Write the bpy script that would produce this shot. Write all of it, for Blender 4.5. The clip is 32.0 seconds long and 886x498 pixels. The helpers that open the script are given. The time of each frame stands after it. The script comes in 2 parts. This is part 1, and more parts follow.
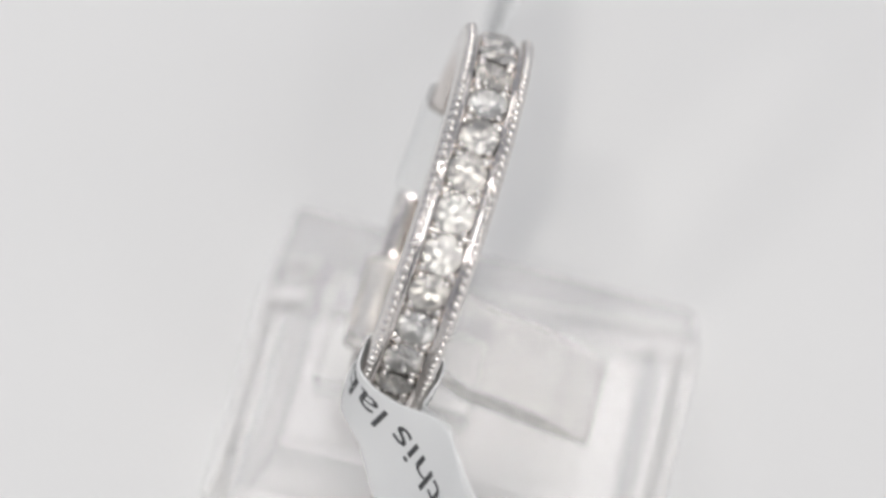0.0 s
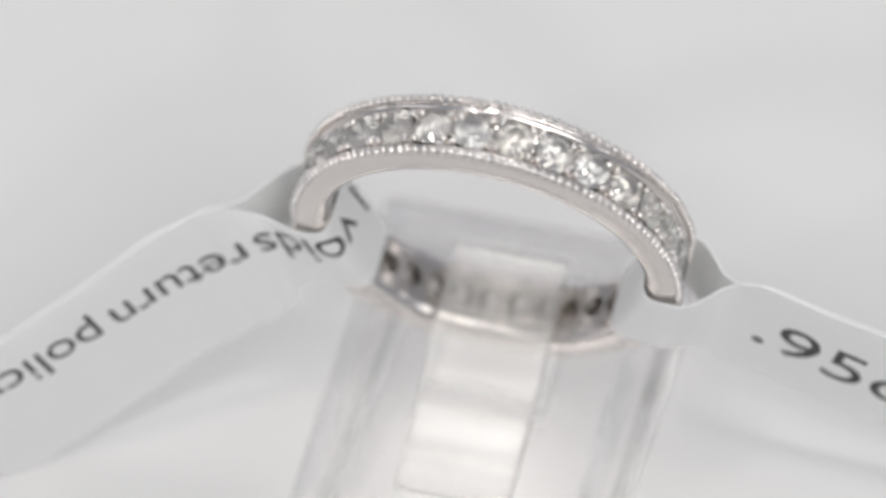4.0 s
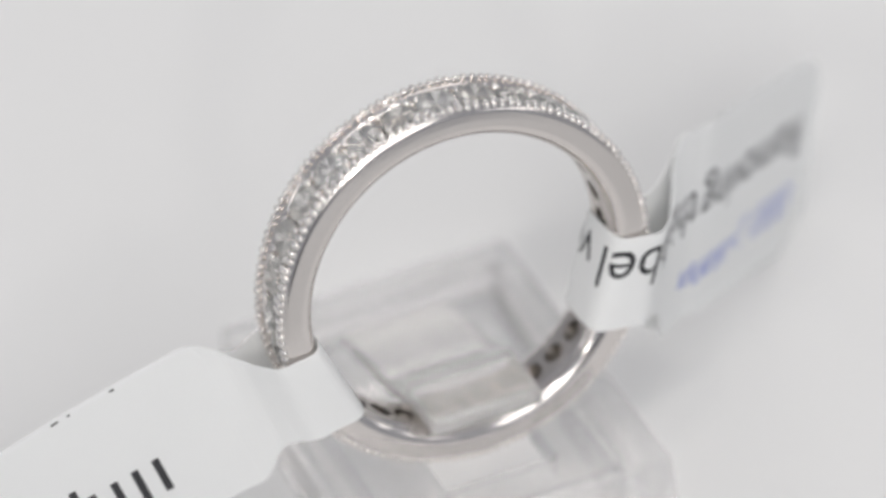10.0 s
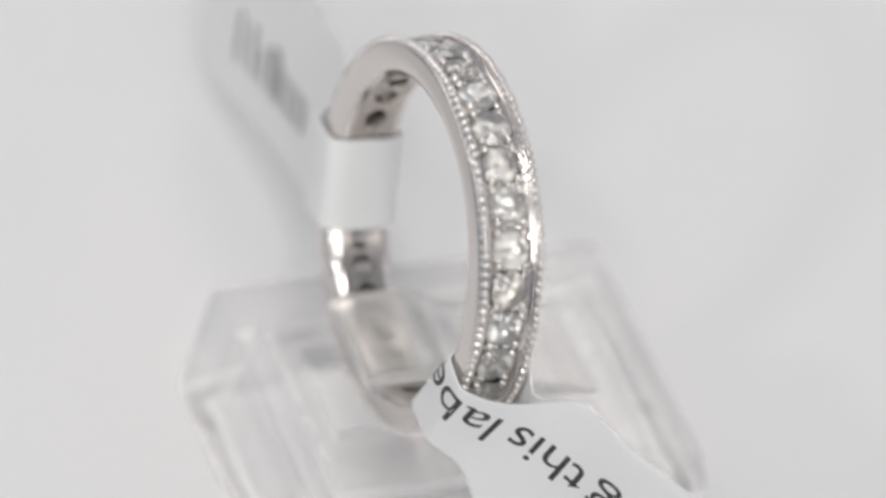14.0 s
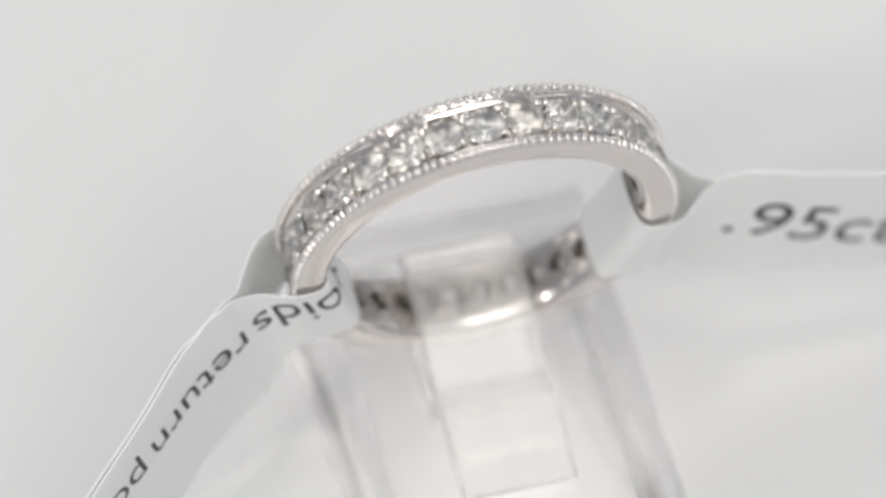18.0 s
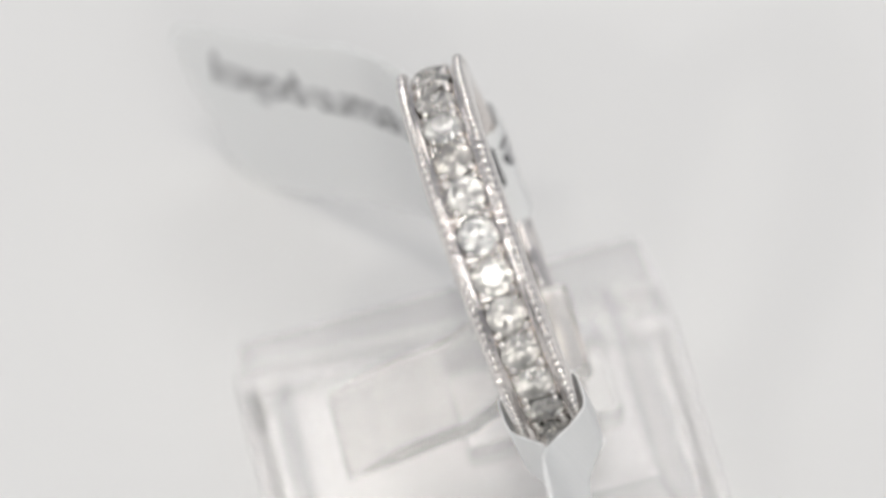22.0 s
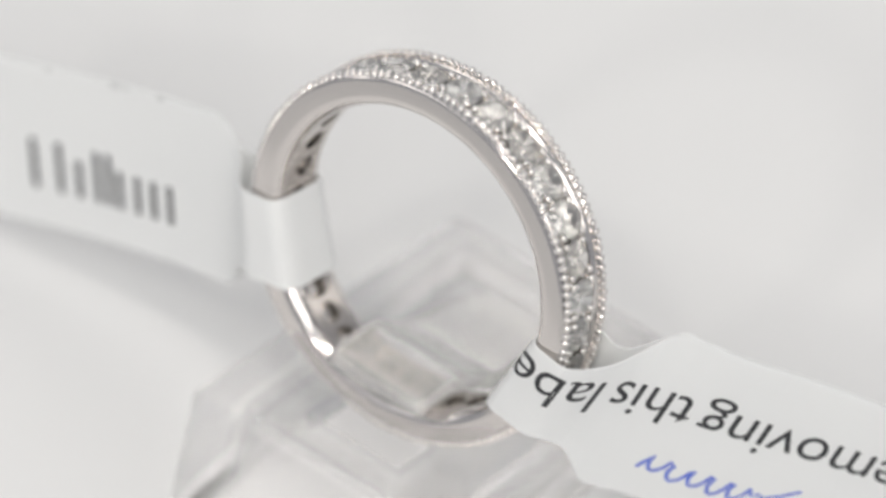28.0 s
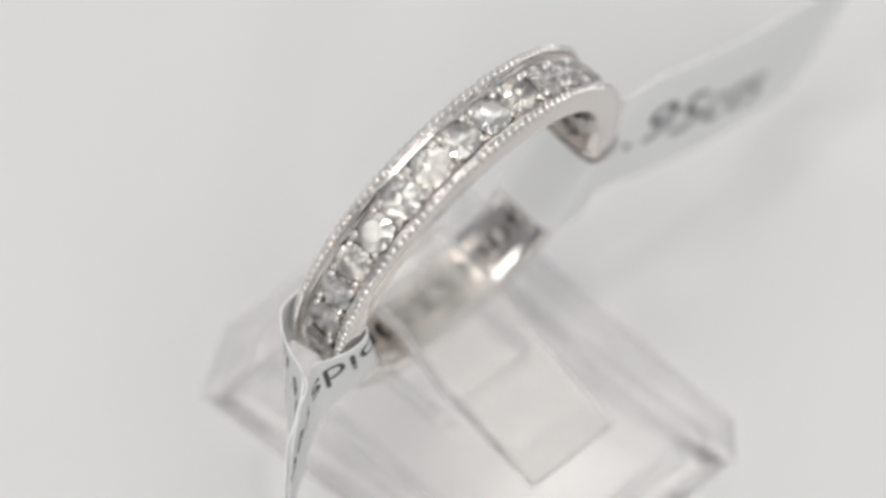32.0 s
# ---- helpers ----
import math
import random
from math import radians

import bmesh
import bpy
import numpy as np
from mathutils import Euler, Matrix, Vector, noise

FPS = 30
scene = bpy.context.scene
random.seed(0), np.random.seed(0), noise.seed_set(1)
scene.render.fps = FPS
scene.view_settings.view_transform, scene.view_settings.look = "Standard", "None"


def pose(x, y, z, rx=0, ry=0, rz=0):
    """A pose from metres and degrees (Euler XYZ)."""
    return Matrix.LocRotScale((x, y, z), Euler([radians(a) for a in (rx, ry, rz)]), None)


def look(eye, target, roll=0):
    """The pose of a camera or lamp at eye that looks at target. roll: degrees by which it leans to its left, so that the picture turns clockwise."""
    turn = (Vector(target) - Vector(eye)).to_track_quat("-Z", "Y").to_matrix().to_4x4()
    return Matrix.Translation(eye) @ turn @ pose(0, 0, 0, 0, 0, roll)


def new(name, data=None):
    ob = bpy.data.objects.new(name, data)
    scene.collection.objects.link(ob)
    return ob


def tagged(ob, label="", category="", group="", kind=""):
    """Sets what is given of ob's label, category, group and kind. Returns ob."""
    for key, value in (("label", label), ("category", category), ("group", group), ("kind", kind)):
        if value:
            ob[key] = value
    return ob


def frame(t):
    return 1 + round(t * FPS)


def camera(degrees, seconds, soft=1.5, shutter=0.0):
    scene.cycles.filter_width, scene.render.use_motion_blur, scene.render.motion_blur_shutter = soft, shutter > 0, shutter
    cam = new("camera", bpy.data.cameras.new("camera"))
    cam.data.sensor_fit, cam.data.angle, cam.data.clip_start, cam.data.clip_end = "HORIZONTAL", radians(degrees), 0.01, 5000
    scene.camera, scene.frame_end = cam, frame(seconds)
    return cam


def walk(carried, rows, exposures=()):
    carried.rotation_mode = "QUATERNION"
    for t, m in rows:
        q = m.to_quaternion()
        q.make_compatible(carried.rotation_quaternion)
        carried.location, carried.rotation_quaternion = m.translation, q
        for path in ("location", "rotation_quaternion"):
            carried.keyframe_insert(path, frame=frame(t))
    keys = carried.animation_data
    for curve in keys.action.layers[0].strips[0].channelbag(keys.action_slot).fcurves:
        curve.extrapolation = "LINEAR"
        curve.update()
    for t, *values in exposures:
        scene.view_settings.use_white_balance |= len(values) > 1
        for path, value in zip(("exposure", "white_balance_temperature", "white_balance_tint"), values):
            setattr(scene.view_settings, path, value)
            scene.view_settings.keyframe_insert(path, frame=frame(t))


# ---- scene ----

MM = 0.001
SPIN = -23.534            # turntable speed, degrees a second
ZERO = 11.0               # the time at which the ring faces the camera
CENTRE = Vector((-1.175, -1.505, 15.7)) * MM   # ring centre, from the turntable's axis on the white board

# ---- camera ----
cam = camera(7.825, 32.0, soft=3.2)
EYE = Vector((0.0, -0.23, 0.253635))
yaw, pitch = radians(-0.2515), radians(-46.015)
AHEAD = Vector((math.sin(yaw) * math.cos(pitch), math.cos(yaw) * math.cos(pitch), math.sin(pitch)))
still = look(EYE, EYE + AHEAD * 0.33, -0.522)
EXPOSURES = [(0.0, -0.04, 6529, 9.4), (1.0, -0.11, 6529, 9.4), (3.0, -0.12, 6529, 9.4), (7.0, -0.13, 6534, 9.4), (10.0, -0.10, 6539, 9.4), (13.0, -0.10, 6539, 9.4),
             (15.0, -0.13, 6559, 9.4), (18.0, -0.06, 6588, 8.4), (20.0, -0.04, 6598, 8.4), (22.0, -0.03, 6608, 8.4), (24.0, -0.02, 6638, 8.4), (28.0, 0.00, 6638, 8.4),
             (29.0, -0.03, 6638, 8.4), (30.0, -0.14, 6628, 8.4), (31.0, -0.10, 6628, 8.4), (32.0, -0.11, 6628, 8.4)]
walk(cam, [(0.0, still), (32.0, still)], EXPOSURES)
cam.data.dof.use_dof = True
cam.data.dof.focus_distance = 0.3258
cam.data.dof.aperture_fstop = 22.0

# ---- light ----
world = bpy.data.worlds.new("room_light")
scene.world = world
world.use_nodes = True
wn = world.node_tree.nodes
wn["Background"].inputs["Color"].default_value = (0.85, 0.88, 0.965, 1)
wn["Background"].inputs["Strength"].default_value = 0.42


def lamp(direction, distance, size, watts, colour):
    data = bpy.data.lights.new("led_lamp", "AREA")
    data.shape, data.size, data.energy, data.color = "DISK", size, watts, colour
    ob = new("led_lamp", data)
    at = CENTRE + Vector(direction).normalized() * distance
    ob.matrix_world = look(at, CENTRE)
    return tagged(ob, "unseen round white lamp aimed at the ring", "lamp", "lamps over the board")


# four lamps set where the glints on the stones point
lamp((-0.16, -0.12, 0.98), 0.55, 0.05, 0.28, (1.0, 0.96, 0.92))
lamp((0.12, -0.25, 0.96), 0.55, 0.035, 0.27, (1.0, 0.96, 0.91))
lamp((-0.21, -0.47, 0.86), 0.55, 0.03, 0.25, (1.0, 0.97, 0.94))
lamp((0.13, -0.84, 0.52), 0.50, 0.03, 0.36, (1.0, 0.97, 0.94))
# an extra unseen lamp, added only to make the stones sparkle
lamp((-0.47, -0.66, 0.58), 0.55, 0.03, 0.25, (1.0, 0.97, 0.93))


# unseen fill panels, added to brighten the ring, stones and paper
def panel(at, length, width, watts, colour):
    data = bpy.data.lights.new("fill_panel", "AREA")
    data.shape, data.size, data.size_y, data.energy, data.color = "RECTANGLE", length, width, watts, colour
    ob = new("fill_panel", data)
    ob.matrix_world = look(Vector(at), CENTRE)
    return tagged(ob, "unseen white fill panel added to brighten the ring and labels", "light panel", "panels of the light box")


# added overhead strips, for sparkle in the stones and lines on the metal
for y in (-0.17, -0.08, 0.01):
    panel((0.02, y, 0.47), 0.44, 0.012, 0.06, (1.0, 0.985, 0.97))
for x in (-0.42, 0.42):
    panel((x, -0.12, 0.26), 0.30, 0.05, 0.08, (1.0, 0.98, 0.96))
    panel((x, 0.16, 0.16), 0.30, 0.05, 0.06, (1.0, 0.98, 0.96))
# added front fill for the paper leaves, then added back fill for the tongue
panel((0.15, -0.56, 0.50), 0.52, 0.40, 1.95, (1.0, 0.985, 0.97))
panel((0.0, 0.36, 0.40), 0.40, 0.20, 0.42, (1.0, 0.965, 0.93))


# ---- materials ----
def material(name, colour, rough=0.5, metal=0.0, **more):
    m = bpy.data.materials.new(name)
    m.use_nodes = True
    b = m.node_tree.nodes["Principled BSDF"]
    b.inputs["Base Color"].default_value = (*colour, 1)
    b.inputs["Roughness"].default_value, b.inputs["Metallic"].default_value = rough, metal
    for key, value in more.items():
        b.inputs[key.replace("_", " ")].default_value = value
    return m


def grain(m, scale, depth, low, high, detail=6.0, spread=0.0001):
    """Fine bump and a little roughness drift on a material."""
    t = m.node_tree
    b = t.nodes["Principled BSDF"]
    tc = t.nodes.new("ShaderNodeTexCoord")
    n1 = t.nodes.new("ShaderNodeTexNoise")
    n1.inputs["Scale"].default_value, n1.inputs["Detail"].default_value = scale, detail
    t.links.new(tc.outputs["Object"], n1.inputs["Vector"])
    bump = t.nodes.new("ShaderNodeBump")
    bump.inputs["Strength"].default_value, bump.inputs["Distance"].default_value = depth, spread
    t.links.new(n1.outputs["Fac"], bump.inputs["Height"])
    t.links.new(bump.outputs["Normal"], b.inputs["Normal"])
    n2 = t.nodes.new("ShaderNodeTexNoise")
    n2.inputs["Scale"].default_value = scale * 0.17
    t.links.new(tc.outputs["Object"], n2.inputs["Vector"])
    mr = t.nodes.new("ShaderNodeMapRange")
    mr.inputs["To Min"].default_value, mr.inputs["To Max"].default_value = low, high
    t.links.new(n2.outputs["Fac"], mr.inputs["Value"])
    t.links.new(mr.outputs["Result"], b.inputs["Roughness"])
    return m


def tint(m, scale, a, b_):
    """Slow drift between two near colours."""
    t = m.node_tree
    b = t.nodes["Principled BSDF"]
    tc = t.nodes.new("ShaderNodeTexCoord")
    n = t.nodes.new("ShaderNodeTexNoise")
    n.inputs["Scale"].default_value, n.inputs["Detail"].default_value = scale, 3.0
    t.links.new(tc.outputs["Object"], n.inputs["Vector"])
    mix = t.nodes.new("ShaderNodeMix")
    mix.data_type = "RGBA"
    mix.inputs[6].default_value, mix.inputs[7].default_value = (*a, 1), (*b_, 1)
    t.links.new(n.outputs["Fac"], mix.inputs[0])
    t.links.new(mix.outputs[2], b.inputs["Base Color"])
    return m


BOARD = tint(grain(material("white_board", (0.8, 0.8, 0.8), 0.6), 900, 0.08, 0.5, 0.7), 14, (0.70, 0.697, 0.695), (0.725, 0.722, 0.72))
DESK = tint(grain(material("pale_desk", (0.58, 0.58, 0.58), 0.5), 200, 0.1, 0.4, 0.6), 9, (0.56, 0.56, 0.56), (0.60, 0.60, 0.60))
BLACK = tint(grain(material("black_plastic", (0.02, 0.02, 0.022), 0.5), 400, 0.08, 0.4, 0.6), 30, (0.016, 0.016, 0.018), (0.03, 0.03, 0.032))
GOLD = grain(material("white_gold", (0.728, 0.69, 0.668), 0.16, 1.0), 1800, 0.05, 0.1, 0.18, spread=0.00005)
BRIGHT = grain(material("polished_white_gold", (0.87, 0.835, 0.805), 0.1, 1.0), 1800, 0.05, 0.07, 0.14, spread=0.00005)
# same gold for the inner face, coloured darker in place of its dark reflections
SHANK = grain(material("shaded_satin_white_gold", (0.57, 0.525, 0.49), 0.18, 1.0), 1800, 0.05, 0.15, 0.21, spread=0.00005)
PAPER = tint(grain(material("label_paper", (0.82, 0.83, 0.82), 0.45), 2500, 0.05, 0.38, 0.5, spread=0.00002), 120, (0.935, 0.94, 0.94), (0.955, 0.96, 0.96))
INK = tint(material("black_print", (0.02, 0.02, 0.022), 0.5), 2500, (0.012, 0.012, 0.014), (0.05, 0.05, 0.055))
PEN = tint(material("blue_pen", (0.07, 0.14, 0.6), 0.45), 2500, (0.05, 0.10, 0.55), (0.14, 0.22, 0.70))
ACRYLIC = grain(material("clear_acrylic", (0.94, 0.935, 0.925), 0.06, 0.0, IOR=1.49, Transmission_Weight=0.97), 500, 0.06, 0.08, 0.16)


def diamond():
    """Clear faceted stone, each a trace warmer or cooler."""
    m = bpy.data.materials.new("diamond")
    m.use_nodes = True
    t = m.node_tree
    t.nodes.remove(t.nodes["Principled BSDF"])
    info = t.nodes.new("ShaderNodeObjectInfo")
    mix = t.nodes.new("ShaderNodeMix")
    mix.data_type = "RGBA"
    mix.inputs[6].default_value, mix.inputs[7].default_value = (1.0, 0.997, 0.988, 1), (1.0, 0.982, 0.955, 1)
    t.links.new(info.outputs["Random"], mix.inputs[0])
    glass = t.nodes.new("ShaderNodeBsdfGlass")
    glass.inputs["IOR"].default_value, glass.inputs["Roughness"].default_value = 2.42, 0.0
    t.links.new(mix.outputs[2], glass.inputs["Color"])
    # a share of plain white that lifts the dark facets, in place of returned light
    lift = t.nodes.new("ShaderNodeBsdfDiffuse")
    lift.inputs["Color"].default_value = (0.97, 0.962, 0.95, 1)
    share = t.nodes.new("ShaderNodeMixShader")
    share.inputs[0].default_value = 0.1
    t.links.new(glass.outputs[0], share.inputs[1])
    t.links.new(lift.outputs[0], share.inputs[2])
    t.links.new(share.outputs[0], t.nodes["Material Output"].inputs["Surface"])
    return m


DIAMOND = diamond()
FROSTED = grain(material("worn_acrylic", (0.95, 0.94, 0.925), 0.05, 0.0, IOR=1.49, Transmission_Weight=0.9), 500, 0.06, 0.17, 0.27)


def let_light_through(m, share):
    """Thin paper: part of the light goes through."""
    t = m.node_tree
    out = t.nodes["Material Output"]
    thin = t.nodes.new("ShaderNodeBsdfTranslucent")
    thin.inputs["Color"].default_value = (0.98, 0.98, 0.97, 1)
    mix = t.nodes.new("ShaderNodeMixShader")
    mix.inputs[0].default_value = share
    t.links.new(t.nodes["Principled BSDF"].outputs[0], mix.inputs[1])
    t.links.new(thin.outputs[0], mix.inputs[2])
    t.links.new(mix.outputs[0], out.inputs["Surface"])


let_light_through(PAPER, 0.28)


def clear(m, share):
    """Thin clear plastic: part of the view passes unbent."""
    t = m.node_tree
    mix = t.nodes.new("ShaderNodeMixShader")
    mix.inputs[0].default_value = share
    t.links.new(t.nodes["Principled BSDF"].outputs[0], mix.inputs[1])
    straight = t.nodes.new("ShaderNodeBsdfTransparent")
    # greyed to stand in for the shade below the stand, which casts none
    straight.inputs["Color"].default_value = (0.915, 0.915, 0.92, 1)
    t.links.new(straight.outputs[0], mix.inputs[2])
    t.links.new(mix.outputs[0], t.nodes["Material Output"].inputs["Surface"])


clear(ACRYLIC, 0.6)
clear(FROSTED, 0.06)


# ---- helpers ----
def mesh_of(name, bm, mat, smooth=False):
    me = bpy.data.meshes.new(name)
    bmesh.ops.recalc_face_normals(bm, faces=bm.faces)
    bm.to_mesh(me)
    bm.free()
    me.materials.append(mat)
    for f in me.polygons:
        f.use_smooth = smooth
    return me


def part(name, bm, mat, parent, label="", smooth=False):
    ob = new(name, mesh_of(name, bm, mat, smooth))
    ob.parent = parent
    return tagged(ob, label)


def thing(name, label, category):
    return tagged(new(name), label, category)


def grid(bm, rows, close_u=False, close_v=False):
    """Faces over rows of points."""
    vs = [[bm.verts.new(p) for p in r] for r in rows]
    nu, nv = len(vs), len(vs[0])
    for i in range(nu if close_u else nu - 1):
        for j in range(nv if close_v else nv - 1):
            bm.faces.new((vs[i][j], vs[(i + 1) % nu][j], vs[(i + 1) % nu][(j + 1) % nv], vs[i][(j + 1) % nv]))
    return vs


# ring space: x along the ring's face, y through it (to its back), z up its face
NORMAL = Vector((-0.01204734, 0.96308382, -0.26893198))
ALONG = NORMAL.cross(Vector((0, 0, 1))).normalized()
UP = ALONG.cross(NORMAL)
RING_SPACE = Matrix.Translation(CENTRE) @ Matrix((ALONG, NORMAL, UP)).transposed().to_4x4()


def ring_point(u, n, w):
    return RING_SPACE @ Vector((u * MM, n * MM, w * MM))


# ---- setting ----
def build_turntable():
    """A plain white disc with a rounded rim."""
    plate = thing("turntable", "plain matt white round turntable plate on a desk", "turntable")
    bm = bmesh.new()
    rim = [(0.0585, 0.0), (0.0595, -0.0003), (0.0599, -0.001), (0.0599, -0.007), (0.0592, -0.008)]
    vs = grid(bm, [[Vector((r * math.cos(2 * math.pi * i / 96), r * math.sin(2 * math.pi * i / 96), z)) for r, z in rim] for i in range(96)], close_u=True)
    bm.faces.new([v[-1] for v in vs])
    part("rim", bm, BOARD, plate, smooth=True)
    bm = bmesh.new()
    vs = grid(bm, [[Vector((0.0584 * k * math.cos(2 * math.pi * i / 96), 0.0584 * k * math.sin(2 * math.pi * i / 96), 0.0)) for k in (0.02, 0.5, 1.0)] for i in range(96)], close_u=True)
    bm.faces.new([v[0] for v in vs])
    part("plate", bm, BOARD, plate)
    return plate


def desk():
    bm = bmesh.new()
    steps = (-1.5, -0.5, 0.5, 1.5)
    grid(bm, [[Vector((x, y, -0.008)) for y in steps] for x in steps])
    tagged(new("ground", mesh_of("ground", bm, DESK)), "plain pale grey desk top under the turntable", "desk", kind="structure")


def camera_stand():
    """The dark column under the camera, seen only as a dark streak in the ring's polished side."""
    stand = thing("camera_stand", "black upright camera stand on the desk", "stand")
    for name, lo, hi in (("foot", (-0.045, -0.36, -0.008), (0.105, -0.26, 0.004)), ("column", (-0.022, -0.325, 0.004), (0.075, -0.295, 0.2))):
        bm = bmesh.new()
        bmesh.ops.create_cube(bm, size=1.0)
        for v in bm.verts:
            v.co = [a + (b - a) * (c + 0.5) for a, b, c in zip(lo, hi, v.co)]
        bmesh.ops.bevel(bm, geom=list(bm.edges), offset=0.003, segments=2, affect="EDGES")
        part(name, bm, BLACK, stand)


TURNTABLE = build_turntable()
desk()
camera_stand()


# ---- ring ----
# where the stones sit, in degrees from the top: a wide pitch above, a tighter one low on the band
PITCH = 12.414
SEATS = [PITCH * (s + 0.15) for s in range(-8, 9)] + [180.75 + 10.3 * (k + 0.5) for k in range(-7, 7)]
SEATS = sorted(a % 360 for a in SEATS)
R_IN, HALF = 8.33, 1.86


def build_ring():
    ring = thing("diamond_ring", "white gold ring with round diamonds between beaded edges, clipped upright", "ring")
    ring.matrix_world = Matrix()
    seg = 232
    # section of the band: up one side, into the channel, down the other
    # the side faces lean in by some nine degrees towards the stones
    flank = [(R_IN, HALF - 0.7), (R_IN + 0.06, HALF - 0.45), (R_IN + 0.2, HALF - 0.22), (R_IN + 0.38, HALF - 0.06), (R_IN + 0.58, HALF + 0.015), (R_IN + 0.78, HALF + 0.02),
             (9.45, HALF - 0.02), (9.72, HALF - 0.05), (9.84, HALF - 0.065), (9.89, HALF - 0.085), (9.95, HALF - 0.12),
             (10.06, HALF - 0.19), (10.16, HALF - 0.27), (10.18, HALF - 0.36), (10.11, 1.41), (9.97, 1.33), (10.01, 1.25), (10.01, 1.18), (9.95, 1.09), (9.88, 0.99), (9.84, 0.95), (9.0, 0.93)]
    sec = [(r, -n) for r, n in flank] + flank[::-1]
    bm = bmesh.new()

    def at(r, n, a):
        return ring_point(r * math.sin(a), n, r * math.cos(a))
    grid(bm, [[at(r, n, 2 * math.pi * i / seg) for r, n in sec[:len(flank)]] for i in range(seg)], close_u=True)
    grid(bm, [[at(r, n, 2 * math.pi * i / seg) for r, n in sec[len(flank):]] for i in range(seg)], close_u=True)
    band = part("band", bm, GOLD, ring, smooth=True)
    # inner face and channel bed, each pierced below every stone
    seats = [radians(a) for a in SEATS]
    gaps = [((b - a) % (2 * math.pi), a) for a, b in zip(seats, seats[1:] + seats[:1])]
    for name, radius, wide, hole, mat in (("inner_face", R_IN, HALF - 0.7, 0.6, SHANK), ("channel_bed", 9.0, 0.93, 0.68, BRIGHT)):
        bm = bmesh.new()
        k, wells = 32, []
        for i, mid in enumerate(seats):
            ahead, behind = 0.5 * gaps[i][0], 0.5 * gaps[i - 1][0]
            outer, inner, tube = [], [], []
            for q in range(k):
                a = 2 * math.pi * q / k
                dx, dy = math.cos(a), math.sin(a)
                m = max(abs(dx), abs(dy))
                outer.append(at(radius, wide * dy / m, mid + (ahead if dx > 0 else behind) * dx / m))
                inner.append(at(radius, hole * dy, mid + hole * dx / radius))
                tube.append(at(9.0, 0.68 * dy, mid + 0.68 * dx / 9.0))
            grid(bm, [outer, inner], close_v=True)
            wells.append((inner, tube))
        bmesh.ops.remove_doubles(bm, verts=bm.verts, dist=2e-6)
        if radius < 8.9:
            for rim, end in wells:
                grid(bm, [rim, end], close_v=True)
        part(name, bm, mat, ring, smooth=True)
    # one brilliant stone: table, crown, girdle, pavilion
    bm = bmesh.new()
    R = 1.06 * MM

    cut = random.Random(11)

    def circle(r, z, count, turn, slip=0.0):
        ring_of = [(2 * math.pi * (i + turn) / count + cut.uniform(-slip, slip), r * (1 + cut.uniform(-slip, slip))) for i in range(count)]
        return [bm.verts.new((d * math.cos(a), d * math.sin(a), z)) for a, d in ring_of]
    F = 12
    table = circle(0.53 * R, 0.33 * R, F, 0, 0.01)
    star = circle(0.77 * R, 0.2 * R, F, 0.5, 0.02)
    top = circle(R, 0.02 * R, 2 * F, 0)
    low = circle(R, -0.03 * R, 2 * F, 0)
    pav = circle(0.28 * R, -0.65 * R, F, 0.5, 0.05)
    culet = bm.verts.new((0, 0, -0.88 * R))
    bm.faces.new(table)
    for i in range(F):
        j, h = (i + 1) % F, (i - 1) % F
        bm.faces.new((table[i], star[i], table[j]))
        bm.faces.new((table[i], star[h], top[2 * i]))
        bm.faces.new((table[i], top[2 * i], star[i]))
        bm.faces.new((star[i], top[2 * i], top[2 * i + 1]))
        bm.faces.new((star[i], top[2 * i + 1], top[(2 * i + 2) % (2 * F)]))
        bm.faces.new((low[2 * i], low[2 * i + 1], pav[i]))
        bm.faces.new((low[2 * i + 1], low[(2 * i + 2) % (2 * F)], pav[i]))
        bm.faces.new((low[2 * i], pav[h], culet))
        bm.faces.new((low[2 * i], culet, pav[i]))
    for i in range(2 * F):
        bm.faces.new((top[i], top[(i + 1) % (2 * F)], low[(i + 1) % (2 * F)], low[i]))
    stone = mesh_of("stone", bm, DIAMOND)
    rng = random.Random(4)
    for a, (ahead, _), (behind, _) in zip(seats, gaps, gaps[-1:] + gaps[:-1]):
        ob = new("stone", stone)
        ob.parent = ring
        out = Vector((math.sin(a), 0, math.cos(a)))
        tip = pose(0, 0, 0, rng.uniform(-9, 9), rng.uniform(-9, 9), rng.uniform(0, 45))
        k = min(1.0, min(ahead, behind) / radians(PITCH))
        ob.matrix_local = RING_SPACE @ Matrix.Translation(out * 9.83 * MM) @ out.to_track_quat("Z", "Y").to_matrix().to_4x4() @ tip @ Matrix.Diagonal((k, k, k, 1))
        tagged(ob, "round brilliant-cut clear diamond")
    # beaded edges
    bm = bmesh.new()
    bmesh.ops.create_uvsphere(bm, u_segments=10, v_segments=6, radius=0.24 * MM)
    bead = mesh_of("bead", bm, BRIGHT, True)
    count = 136
    for sign in (-1, 1):
        for i in range(count):
            a = 2 * math.pi * (i + (0.25 if sign > 0 else 0) + rng.uniform(-0.1, 0.1)) / count
            r, k = 10.13 + rng.uniform(-0.02, 0.02), rng.uniform(0.88, 1.06)
            ob = new("bead", bead)
            ob.parent = ring
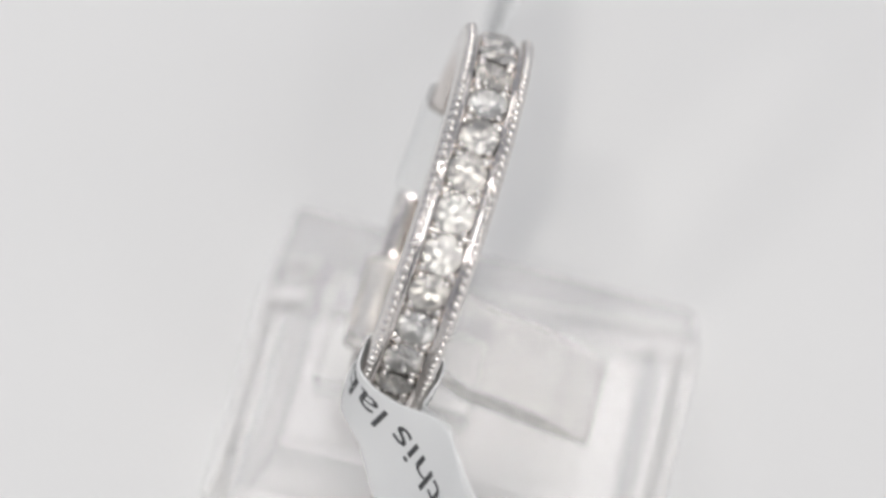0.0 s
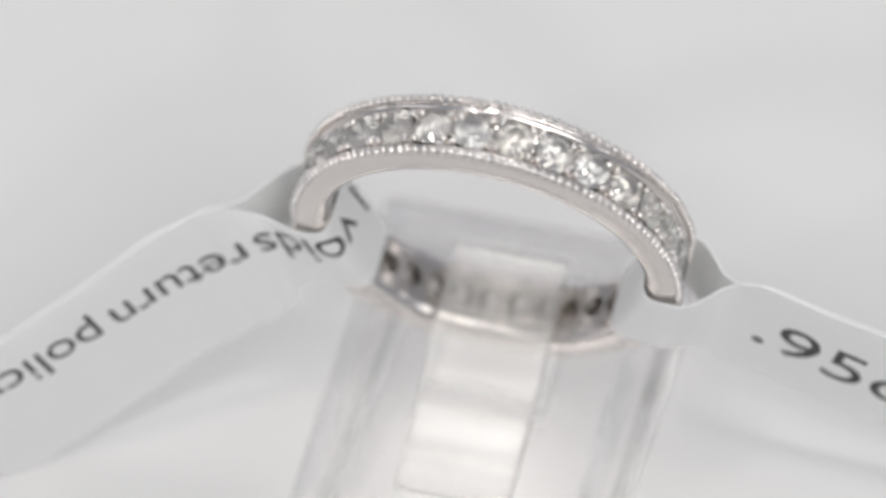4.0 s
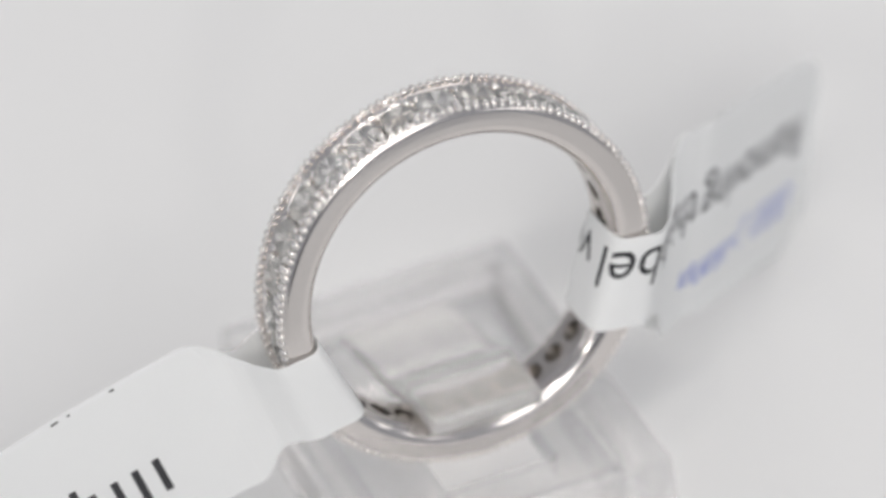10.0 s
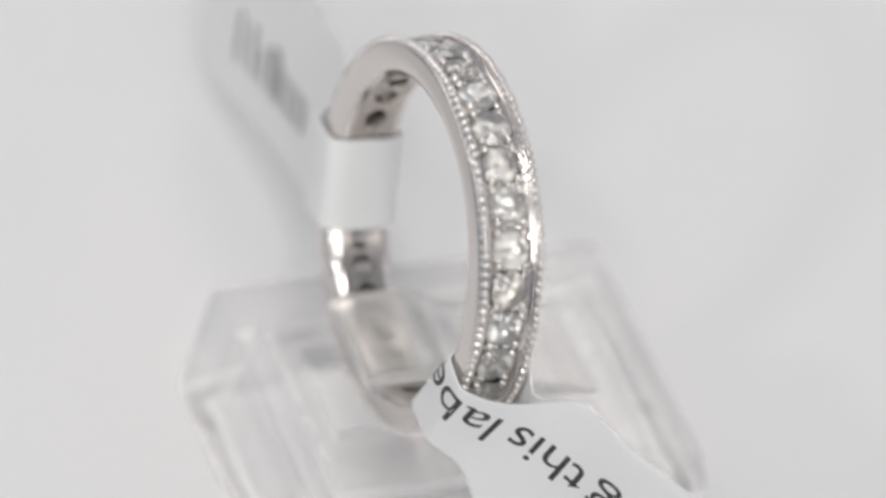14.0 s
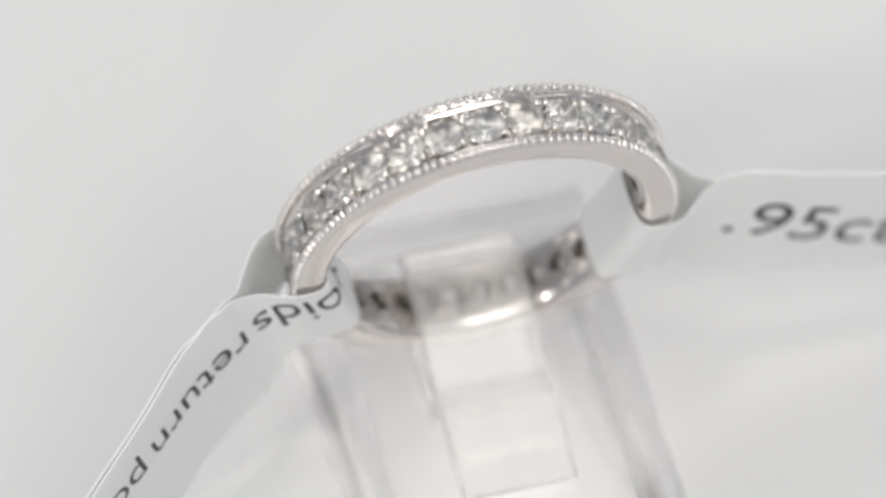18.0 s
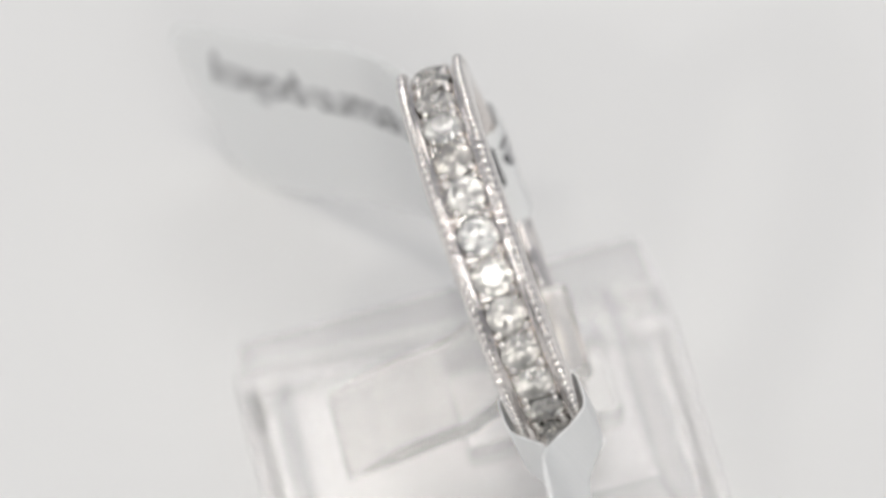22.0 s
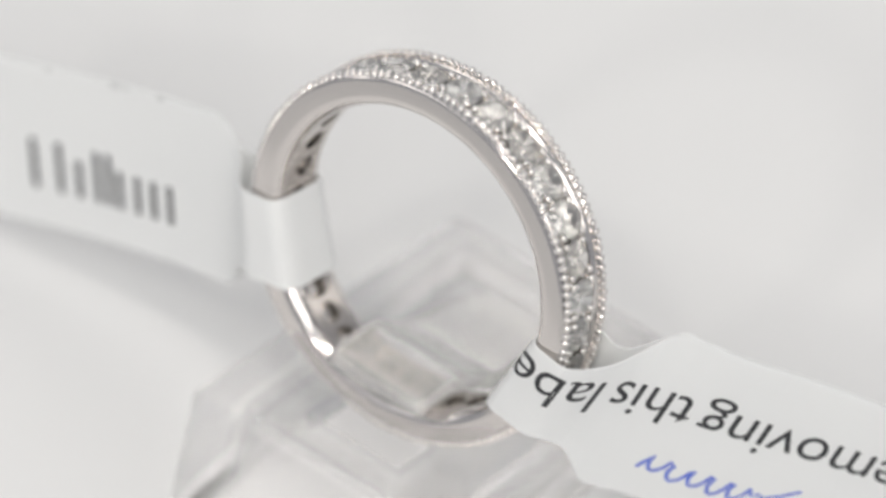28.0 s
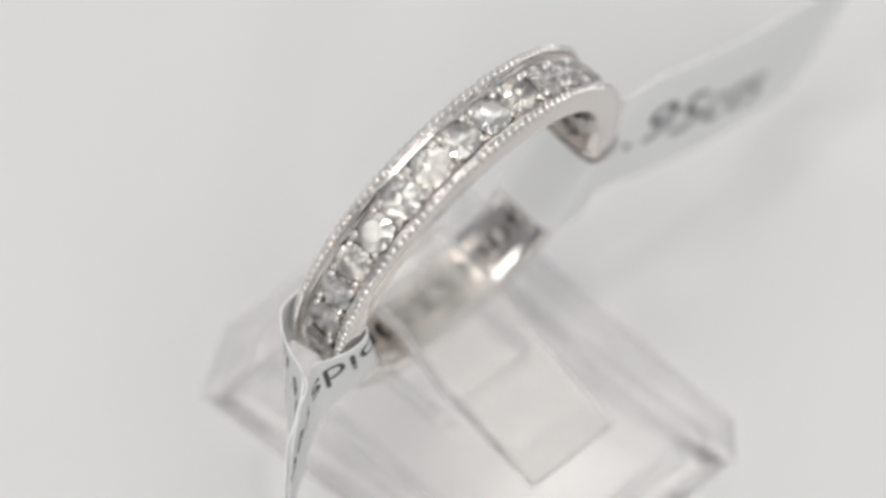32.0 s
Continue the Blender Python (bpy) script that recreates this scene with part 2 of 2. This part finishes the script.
            ob.matrix_local = RING_SPACE @ Matrix.Translation(Vector((math.sin(a) * r, sign * (1.53 + rng.uniform(-0.02, 0.02)), math.cos(a) * r)) * MM) @ pose(0, 0, 0, 0, math.degrees(a), 0) @ pose(0, 0, 0, sign * -32, 0, 0) @ Matrix.Diagonal((0.88 * k, 1.14, 0.9 * k, 1))
    # small bright beads of metal that hold the stones, four in every gap
    bm = bmesh.new()
    bmesh.ops.create_uvsphere(bm, u_segments=10, v_segments=6, radius=0.25 * MM)
    claw = mesh_of("prong", bm, BRIGHT, True)
    for gap, start in gaps:
        for sign in (-1, 1):
            for off in (-1, 1):
                a = start + 0.5 * gap + off * (0.027 + rng.uniform(-0.004, 0.004))
                k = rng.uniform(0.85, 1.1)
                ob = new("prong", claw)
                ob.parent = ring
                out = Vector((math.sin(a), 0, math.cos(a)))
                ob.matrix_local = (RING_SPACE @ Matrix.Translation(out * (9.9 + rng.uniform(-0.03, 0.03)) * MM + Vector((0, sign * (0.7 + rng.uniform(-0.06, 0.06)) * MM, 0)))
                                   @ out.to_track_quat("Z", "Y").to_matrix().to_4x4() @ Matrix.Diagonal((k, k, k, 1)))
    for gap, start in gaps:
        for n in (-0.27, 0.27):
            a, k = start + 0.5 * gap + rng.uniform(-0.008, 0.008), rng.uniform(0.6, 0.75)
            ob = new("prong", claw)
            ob.parent = ring
            out = Vector((math.sin(a), 0, math.cos(a)))
            ob.matrix_local = RING_SPACE @ Matrix.Translation(out * 9.72 * MM + Vector((0, (n + rng.uniform(-0.05, 0.05)) * MM, 0))) @ Matrix.Diagonal((k, k, k, 1))
    # saddles of the bed, between neighbouring stones
    bm = bmesh.new()
    saddle = [[Vector((x * MM, n * MM, (z - dip) * MM)) for x, z in ((-0.5, -0.6), (-0.2, -0.06), (0.0, 0.0), (0.2, -0.06), (0.5, -0.6))]
              for n, dip in ((-0.95, -0.06), (-0.7, -0.05), (-0.35, 0.05), (0.0, 0.12), (0.35, 0.05), (0.7, -0.05), (0.95, -0.06))]
    grid(bm, saddle)
    bridge = mesh_of("saddle", bm, BRIGHT, True)
    for gap, start in gaps:
        a = start + 0.5 * gap
        out = Vector((math.sin(a), 0, math.cos(a)))
        ob = new("saddle", bridge)
        ob.parent = ring
        side = Vector((math.cos(a), 0, -math.sin(a)))
        turn = Matrix((side, Vector((0, 1, 0)), out)).transposed().to_4x4()
        ob.matrix_local = RING_SPACE @ Matrix.Translation(out * 9.76 * MM) @ turn
    return ring


RING = build_ring()


# ---- paper labels ----
def smooth_path(points):
    """A fine polyline on a Catmull-Rom curve: running lengths and points."""
    pts = [Vector((*p, 0)) for p in points]
    pts = [2 * pts[0] - pts[1]] + pts + [2 * pts[-1] - pts[-2]]
    fine = []
    for i in range(1, len(pts) - 2):
        p0, p1, p2, p3 = pts[i - 1:i + 3]
        for k in range(24):
            t = k / 24
            fine.append(0.5 * (2 * p1 + (p2 - p0) * t + (2 * p0 - 5 * p1 + 4 * p2 - p3) * t * t + (3 * p1 - p0 - 3 * p2 + p3) * t ** 3))
    fine.append(pts[-2])
    run = [0.0]
    for p, q in zip(fine, fine[1:]):
        run.append(run[-1] + (q - p).length)
    return np.array(run), np.array([(p.x, p.y) for p in fine])


class Label:
    """A dumb-bell label folded round the band: s runs from the front leaf's end through the ring to the back leaf's end, t across it, in mm."""

    def __init__(self, side, front, back, zero_w, lean, lean_back, above, below, roll, neck):
        self.neck = neck
        self.side, self.zero_w, self.lean, self.above, self.below, self.roll = side, zero_w, lean, above, below, math.tan(math.radians(roll))
        self.front = smooth_path([(side * u, n) for u, n in front])
        self.back = smooth_path([(side * u, n) for u, n in back])
        self.lo, self.hi = -self.front[0][-1], self.back[0][-1]
        # the lean of the strip against the ring's upright, and how far its middle has sunk, by the way out from the fold
        self.ss = np.linspace(0, 40, 401)
        k = np.clip((self.ss - 2.4) / 3.5, 0, 1)
        self.tilt = np.radians(21.8 + (lean - 21.8) * k * k * (3 - 2 * k))
        tilt_back = np.radians(21.8 + (lean_back - 21.8) * k * k * (3 - 2 * k))
        self.sunk = []
        for tilt in (self.tilt, tilt_back):
            fall = np.tan(tilt) * np.clip((self.ss - 0.8) / 2.3, 0, 1)
            self.sunk.append(np.concatenate([[0], np.cumsum(0.5 * (fall[1:] + fall[:-1]) * 0.1)]))

    def plan(self, s):
        run, pts = self.front if s < 0 else self.back
        return Vector((np.interp(abs(s), run, pts[:, 0]), np.interp(abs(s), run, pts[:, 1])))

    def way(self, s):
        p = self.plan(s)
        return math.hypot(abs(p.x) - 7.28, p.y)

    def point(self, s, t, off=0.0):
        """off: out of the printed face."""
        d = self.plan(min(s + 0.05, self.hi)) - self.plan(max(s - 0.05, self.lo))
        d.normalize()
        p = self.plan(s)
        face = -self.side * Vector((d.y, -d.x))
        g = self.way(s)
        tilt = np.interp(g, self.ss, self.tilt)
        k = min(1, max(0, (g - 2.4) / 3))
        out = (Vector((self.side, 0)) * (1 - k) + (d if s > 0 else -d) * k).normalized()
        off += t * self.roll * k * (1 if s < 0 else -1)
        k = t * math.sin(tilt)
        return ring_point(p.x + face.x * off + out.x * k, p.y + face.y * off + out.y * k,
                          self.zero_w - np.interp(g, self.ss, self.sunk[0 if s < 0 else 1]) + t * math.cos(tilt))

    def half(self, s, wing, neck, start, reach):
        """Half the paper's width: a narrow neck round the band, a rounded shoulder, a wide leaf with round corners."""
        a, end = abs(s), (self.hi if s > 0 else -self.lo)
        k = min(1, max(0, (self.way(s) - start) / reach))
        h = neck + (wing - neck) * k * k * k * (k * (6 * k - 15) + 10)
        left = end - a
        if left < 2.2:
            h = min(h, wing - 2.2 + math.sqrt(max(0.0, 2.2 ** 2 - (2.2 - left) ** 2)))
        return h

    def strip(self, parent):
        bm = bmesh.new()
        rows = []
        for s in [*np.linspace(self.lo + 0.001, self.lo + 2.2, 12), *np.linspace(self.lo + 2.4, self.hi - 2.4, 190), *np.linspace(self.hi - 2.2, self.hi - 0.001, 12)]:
            lo, hi = -self.half(s, self.below, 2.65, 3.5, 2.6), self.half(s, self.above, self.neck, 2.7, 3.9)
            if s > 0:
                # the back leaf is glued flush with the front one
                g = self.way(s)
                slip = np.interp(g, self.ss, self.sunk[0]) - np.interp(g, self.ss, self.sunk[1])
                lo, hi = lo - slip, hi - slip
            ts = [lo + (hi - lo) * k / 6 for k in range(7)]
            rows.append([self.point(s, t, -0.045) for t in ts] + [self.point(s, t, 0.045) for t in reversed(ts)])
        vs = grid(bm, rows, close_v=True)
        bm.faces.new(vs[0])
        bm.faces.new(vs[-1])
        return part("paper_strip", bm, PAPER, parent)

    def lay(self, name, bm, mat, parent, label="", tilt=0.0, about=0.0):
        """Bends flat shapes (x = s, y = t) onto the printed face."""
        for _ in range(3):
            long = [e for e in bm.edges if abs(e.verts[0].co.x - e.verts[1].co.x) > 0.3]
            if long:
                bmesh.ops.subdivide_edges(bm, edges=long, cuts=1)
                bmesh.ops.triangulate(bm, faces=bm.faces)
        for v in bm.verts:
            v.co = self.point(v.co.x, v.co.y + tilt * (v.co.x - about), 0.062)
        return part(name, bm, mat, parent, label)


def words(text, x0, wide, y0, tall, flip):
    """Flat bmeshes, one a word, of a line of text that spans wide mm from x0 on, with capitals tall mm high."""
    def flat(body):
        cu = bpy.data.curves.new("print", "FONT")
        cu.body, cu.size = body, 1.0
        ob = new("print", cu)
        bpy.context.view_layer.update()
        me = bpy.data.meshes.new_from_object(ob.evaluated_get(bpy.context.evaluated_depsgraph_get()))
        bm = bmesh.new()
        bm.from_mesh(me)
        bpy.data.objects.remove(ob)
        bpy.data.curves.remove(cu)
        bpy.data.meshes.remove(me)
        return bm

    def reach(body):
        bm = flat(body)
        xs, ys = [v.co.x for v in bm.verts], [v.co.y for v in bm.verts]
        bm.free()
        return min(xs), max(xs), max(ys)
    lo, hi, _ = reach(text)
    top, bar = reach("T")[2], reach("|")[1]
    out, done = [], ""
    for word in text.split(" "):
        bm = flat(word)
        shift = reach(done + "|")[1] - bar if done else 0.0
        for v in bm.verts:
            x, y = (v.co.x + shift - lo) / (hi - lo) * wide, v.co.y / top * tall
            v.co = (x0 + x, y0 - y if flip else y0 + y, 0)
        out.append((word, bm))
        done += word + " "
    return out


def ribbon(points, width):
    """A flat pen stroke along points."""
    bm = bmesh.new()
    pts = [Vector((*p, 0)) for p in points]
    rows = []
    for i, p in enumerate(pts):
        d = (pts[min(i + 1, len(pts) - 1)] - pts[max(i - 1, 0)]).normalized()
        side = Vector((-d.y, d.x, 0)) * width * 0.5
        rows.append((p - side, p + side))
    grid(bm, rows)
    return bm


def box_bar(x0, x1, y0, y1):
    bm = bmesh.new()
    bm.faces.new([bm.verts.new(p) for p in ((x0, y0, 0), (x1, y0, 0), (x1, y1, 0), (x0, y1, 0))])
    return bm


A = Label(1, [(7.28, 0), (7.32, -1.3), (7.75, -2.0), (8.9, -2.1), (9.9, -1.95), (10.7, -1.25), (11.4, -0.2), (12.2, 1.15), (13.25, 2.38), (14.4, 3.4), (16.4, 4.9), (19.7, 7.95), (26.05, 13.55)],
          [(7.28, 0), (7.32, 1.3), (7.75, 2.0), (8.9, 2.08), (10.0, 1.9), (11.1, 1.8), (12.15, 2.2), (13.15, 2.85), (14.3, 3.56), (16.31, 5.02), (19.63, 8.05), (25.98, 13.63)], -2.5, 16.0, 12.5, 5.75, 5.2, 7.0, 2.65)
B = Label(-1, [(7.28, 0), (7.32, -1.3), (7.75, -2.0), (8.9, -2.1), (9.9, -1.95), (10.7, -1.25), (11.5, -0.4), (12.7, 0.28), (15.0, 0.68), (18.0, 1.0), (23.0, 1.23), (31.2, 1.0)],
          [(7.28, 0), (7.32, 1.3), (7.75, 2.0), (8.9, 2.1), (9.9, 1.95), (10.7, 1.4), (11.6, 0.8), (12.7, 0.58), (15.0, 0.81), (18.0, 1.13), (23.0, 1.36), (31.2, 1.13)], -2.8, 16.5, 16.5, 4.7, 4.7, 0.0, 2.3)


def build_labels():
    tag = thing("return_label", "white paper label with black print and blue pen marks", "label")
    A.strip(tag)
    for text, x0, x1 in (("Removing", -24.85, -12.35), ("this", -11.9, -7.5), ("label", -6.7, -1.1), ("voids", -0.05, 6.4), ("return", 7.05, 14.5), ("policy", 15.35, 22.4)):
        for word, bm in words(text, x0, x1 - x0, 1.95 if x0 > 6.5 else 1.9, 2.25, True):
            # the line of print runs up the leaves a little
            bend = -0.047 if x1 < -7 else 0.047 if x0 > 6.5 else 0.0
            A.lay("printed_word", bm, INK, tag, "black printed word " + word, bend, math.copysign(6.5, bend))
    # a line of cursive pen strokes
    rng = random.Random(2)
    wave, x = [(-11.0, -3.45), (-11.2, -3.0)], -11.45
    for i in range(5):
        top, low = -2.55 + rng.uniform(-0.12, 0.12), -3.55 + rng.uniform(-0.12, 0.12)
        wave += [(x - 0.12, top), (x + 0.02, 0.5 * (top + low)), (x - 0.08, low + 0.1), (x - 0.3, low), (x - 0.55, low + 0.15), (x - 0.8, 0.5 * (top + low)), (x - 1.0, top)]
        x -= 1.08
    for pts, width in ((wave, 0.19), ([(-16.7, -2.5), (-16.95, -2.95), (-17.2, -2.75), (-17.6, -2.9), (-18.3, -2.45), (-19.1, -1.75)], 0.18), ([(-17.9, -3.4), (-18.1, -3.35), (-18.35, -3.4)], 0.2)):
        A.lay("pen_mark", ribbon(pts, width), PEN, tag, "blue ballpoint stroke", -0.047, -6.5)
    for cx in (-20.7, -22.3, -23.8):
        loop = [(cx + 0.68 * math.cos(a) - 0.45 * math.sin(a), -2.8 + 0.72 * math.sin(a)) for a in np.linspace(0.6, 6.9, 22)]
        A.lay("pen_mark", ribbon(loop, 0.18), PEN, tag, "blue ballpoint stroke", -0.047, -6.5)
    tag2 = thing("carat_label", "white paper label with a printed carat weight", "label")
    B.strip(tag2)
    for word, bm in words(".95cts", 8.72, 11.93, -1.32, 3.2, False):
        B.lay("printed_word", bm, INK, tag2, "black printed carat weight", -0.1, 8.6)
    # a printed name, as plain bars of its size
    for x, low, high in ((-22.0, -2.5, 0.4), (-20.3, -2.5, 0.4), (-19.0, -2.5, -0.4), (-17.75, -2.5, 0.4), (-16.95, -2.5, 0.4), (-16.2, -2.5, -0.4), (-14.95, -2.5, -0.4), (-13.8, -2.5, -0.4), (-12.65, -2.5, -0.4)):
        B.lay("printed_bar", box_bar(x, x + 0.4, low, high), INK, tag2, "black printed bar")
    # dark scuffs along the paper's upper edge
    for x0, x1 in ((-16.0, -15.6), (-15.1, -14.95), (-12.75, -12.5), (-20.4, -20.2)):
        B.lay("scuff", box_bar(x0, x1, 4.5, 4.62), INK, tag2, "dark scuff on the paper edge")
    return tag, tag2


LABEL_A, LABEL_B = build_labels()


# ---- clear stand ----
def centre_point(x, y, z):
    return CENTRE + Vector((x, y, z)) * MM


def build_stand():
    stand = thing("ring_stand", "clear acrylic wedge ring stand with a clip tongue", "ring stand")
    bm = bmesh.new()
    # outer and inner wedge, open below
    floor_z, slope = -15.7, -0.182
    shells = []
    for inset in (0.0, 1.9):
        w, under = 8.3 - inset, 0.95 * inset

        def top(x, y):
            return centre_point(x, y, -8.6 + slope * (y + 9.2) - under)
        xs, ys = (-w, -3.15, 3.15, w), (-9.2 + inset, -6.1, 2.0, 12.3 - inset)
        plate = [[bm.verts.new(top(x, y)) for y in ys] for x in xs]
        foot = {}
        for i, x in enumerate(xs):
            foot[i, 0] = bm.verts.new(centre_point(x, -11.5 + inset, floor_z))
            foot[i, 3] = bm.verts.new(centre_point(x, 12.6 - inset, floor_z))
        for j in (1, 2):
            for i, x in ((0, -w), (3, w)):
                foot[i, j] = bm.verts.new(centre_point(x, ys[j], floor_z))
        for i in range(3):
            for j in range(3):
                if (i, j) == (1, 1):
                    continue
                bm.faces.new((plate[i][j], plate[i + 1][j], plate[i + 1][j + 1], plate[i][j + 1]))
            for j in (0, 3):
                bm.faces.new((plate[i][j], plate[i + 1][j], foot[i + 1, j], foot[i, j]))
            for k in (0, 3):
                bm.faces.new((plate[k][i], plate[k][i + 1], foot[k, i + 1], foot[k, i]))
        shells.append((plate, foot))
    (p1, f1), (p2, f2) = shells
    loop = [(0, 0), (1, 0), (2, 0), (3, 0), (3, 1), (3, 2), (3, 3), (2, 3), (1, 3), (0, 3), (0, 2), (0, 1)]
    for a, b in zip(loop, loop[1:] + loop[:1]):
        bm.faces.new((f1[a], f1[b], f2[b], f2[a]))
    # slot through the plate, under the tongue
    slot = [(1, 1), (2, 1), (2, 2), (1, 2)]
    rims = set()
    for (a, b), (c, d) in zip(slot, slot[1:] + slot[:1]):
        rims.update(bm.faces.new((p1[a][b], p1[c][d], p2[c][d], p2[a][b])).edges)
    bmesh.ops.recalc_face_normals(bm, faces=bm.faces)
    edges = [e for e in bm.edges if e not in rims and len(e.link_faces) == 2 and e.calc_face_angle(0) > 0.5]
    bmesh.ops.bevel(bm, geom=edges, offset=0.55 * MM, segments=3, affect="EDGES", profile=0.6)
    body = part("body", bm, ACRYLIC, stand, smooth=False)
    # clip tongue: flat over the ring, then down a steep step to the top of the wedge
    prof = [(-4.45, -6.4), (-4.35, -6.12), (-4.0, -5.98), (-2.5, -6.15), (-1.0, -6.45), (-0.45, -6.66), (-0.1, -6.95), (0.6, -7.55), (2.2, -8.85), (2.45, -8.98), (2.8, -9.08), (3.8, -9.36), (4.8, -9.72), (5.8, -10.18), (6.8, -10.74), (7.7, -11.35), (8.4, -11.78)]
    under = [(-4.45, -6.75), (-4.3, -7.02), (-4.0, -7.15), (-2.5, -7.32), (-1.5, -7.5), (-0.9, -7.65), (-0.6, -7.82), (0.0, -8.45), (1.6, -9.85), (2.0, -10.05), (2.5, -10.2), (3.4, -10.45), (4.4, -10.8), (5.4, -11.15), (6.4, -11.5), (7.3, -11.74), (8.2, -11.84)]
    bm = bmesh.new()
    rows = []
    for x, k in ((-3.05, 0.22), (-2.98, 0.06), (-2.8, 0.0), (2.8, 0.0), (2.98, 0.06), (3.05, 0.22)):
        rows.append([centre_point(x, y, z - k) for y, z in prof] + [centre_point(x, y, z + k) for y, z in reversed(under)])
    vs = grid(bm, rows, close_v=True)
    bm.faces.new(vs[0])
    bm.faces.new(vs[-1])
    tongue = part("clip_tongue", bm, FROSTED, stand, smooth=False)
    body.visible_shadow = tongue.visible_shadow = False
    return stand


STAND = build_stand()


# ---- motion of the turntable's load ----
def motions():
    rows = [(0.5 * i, pose(0, 0, 0, 0, 0, SPIN * (0.5 * i - ZERO))) for i in range(65)]
    for ob in (TURNTABLE, RING, LABEL_A, LABEL_B, STAND):
        walk(ob, rows)


motions()
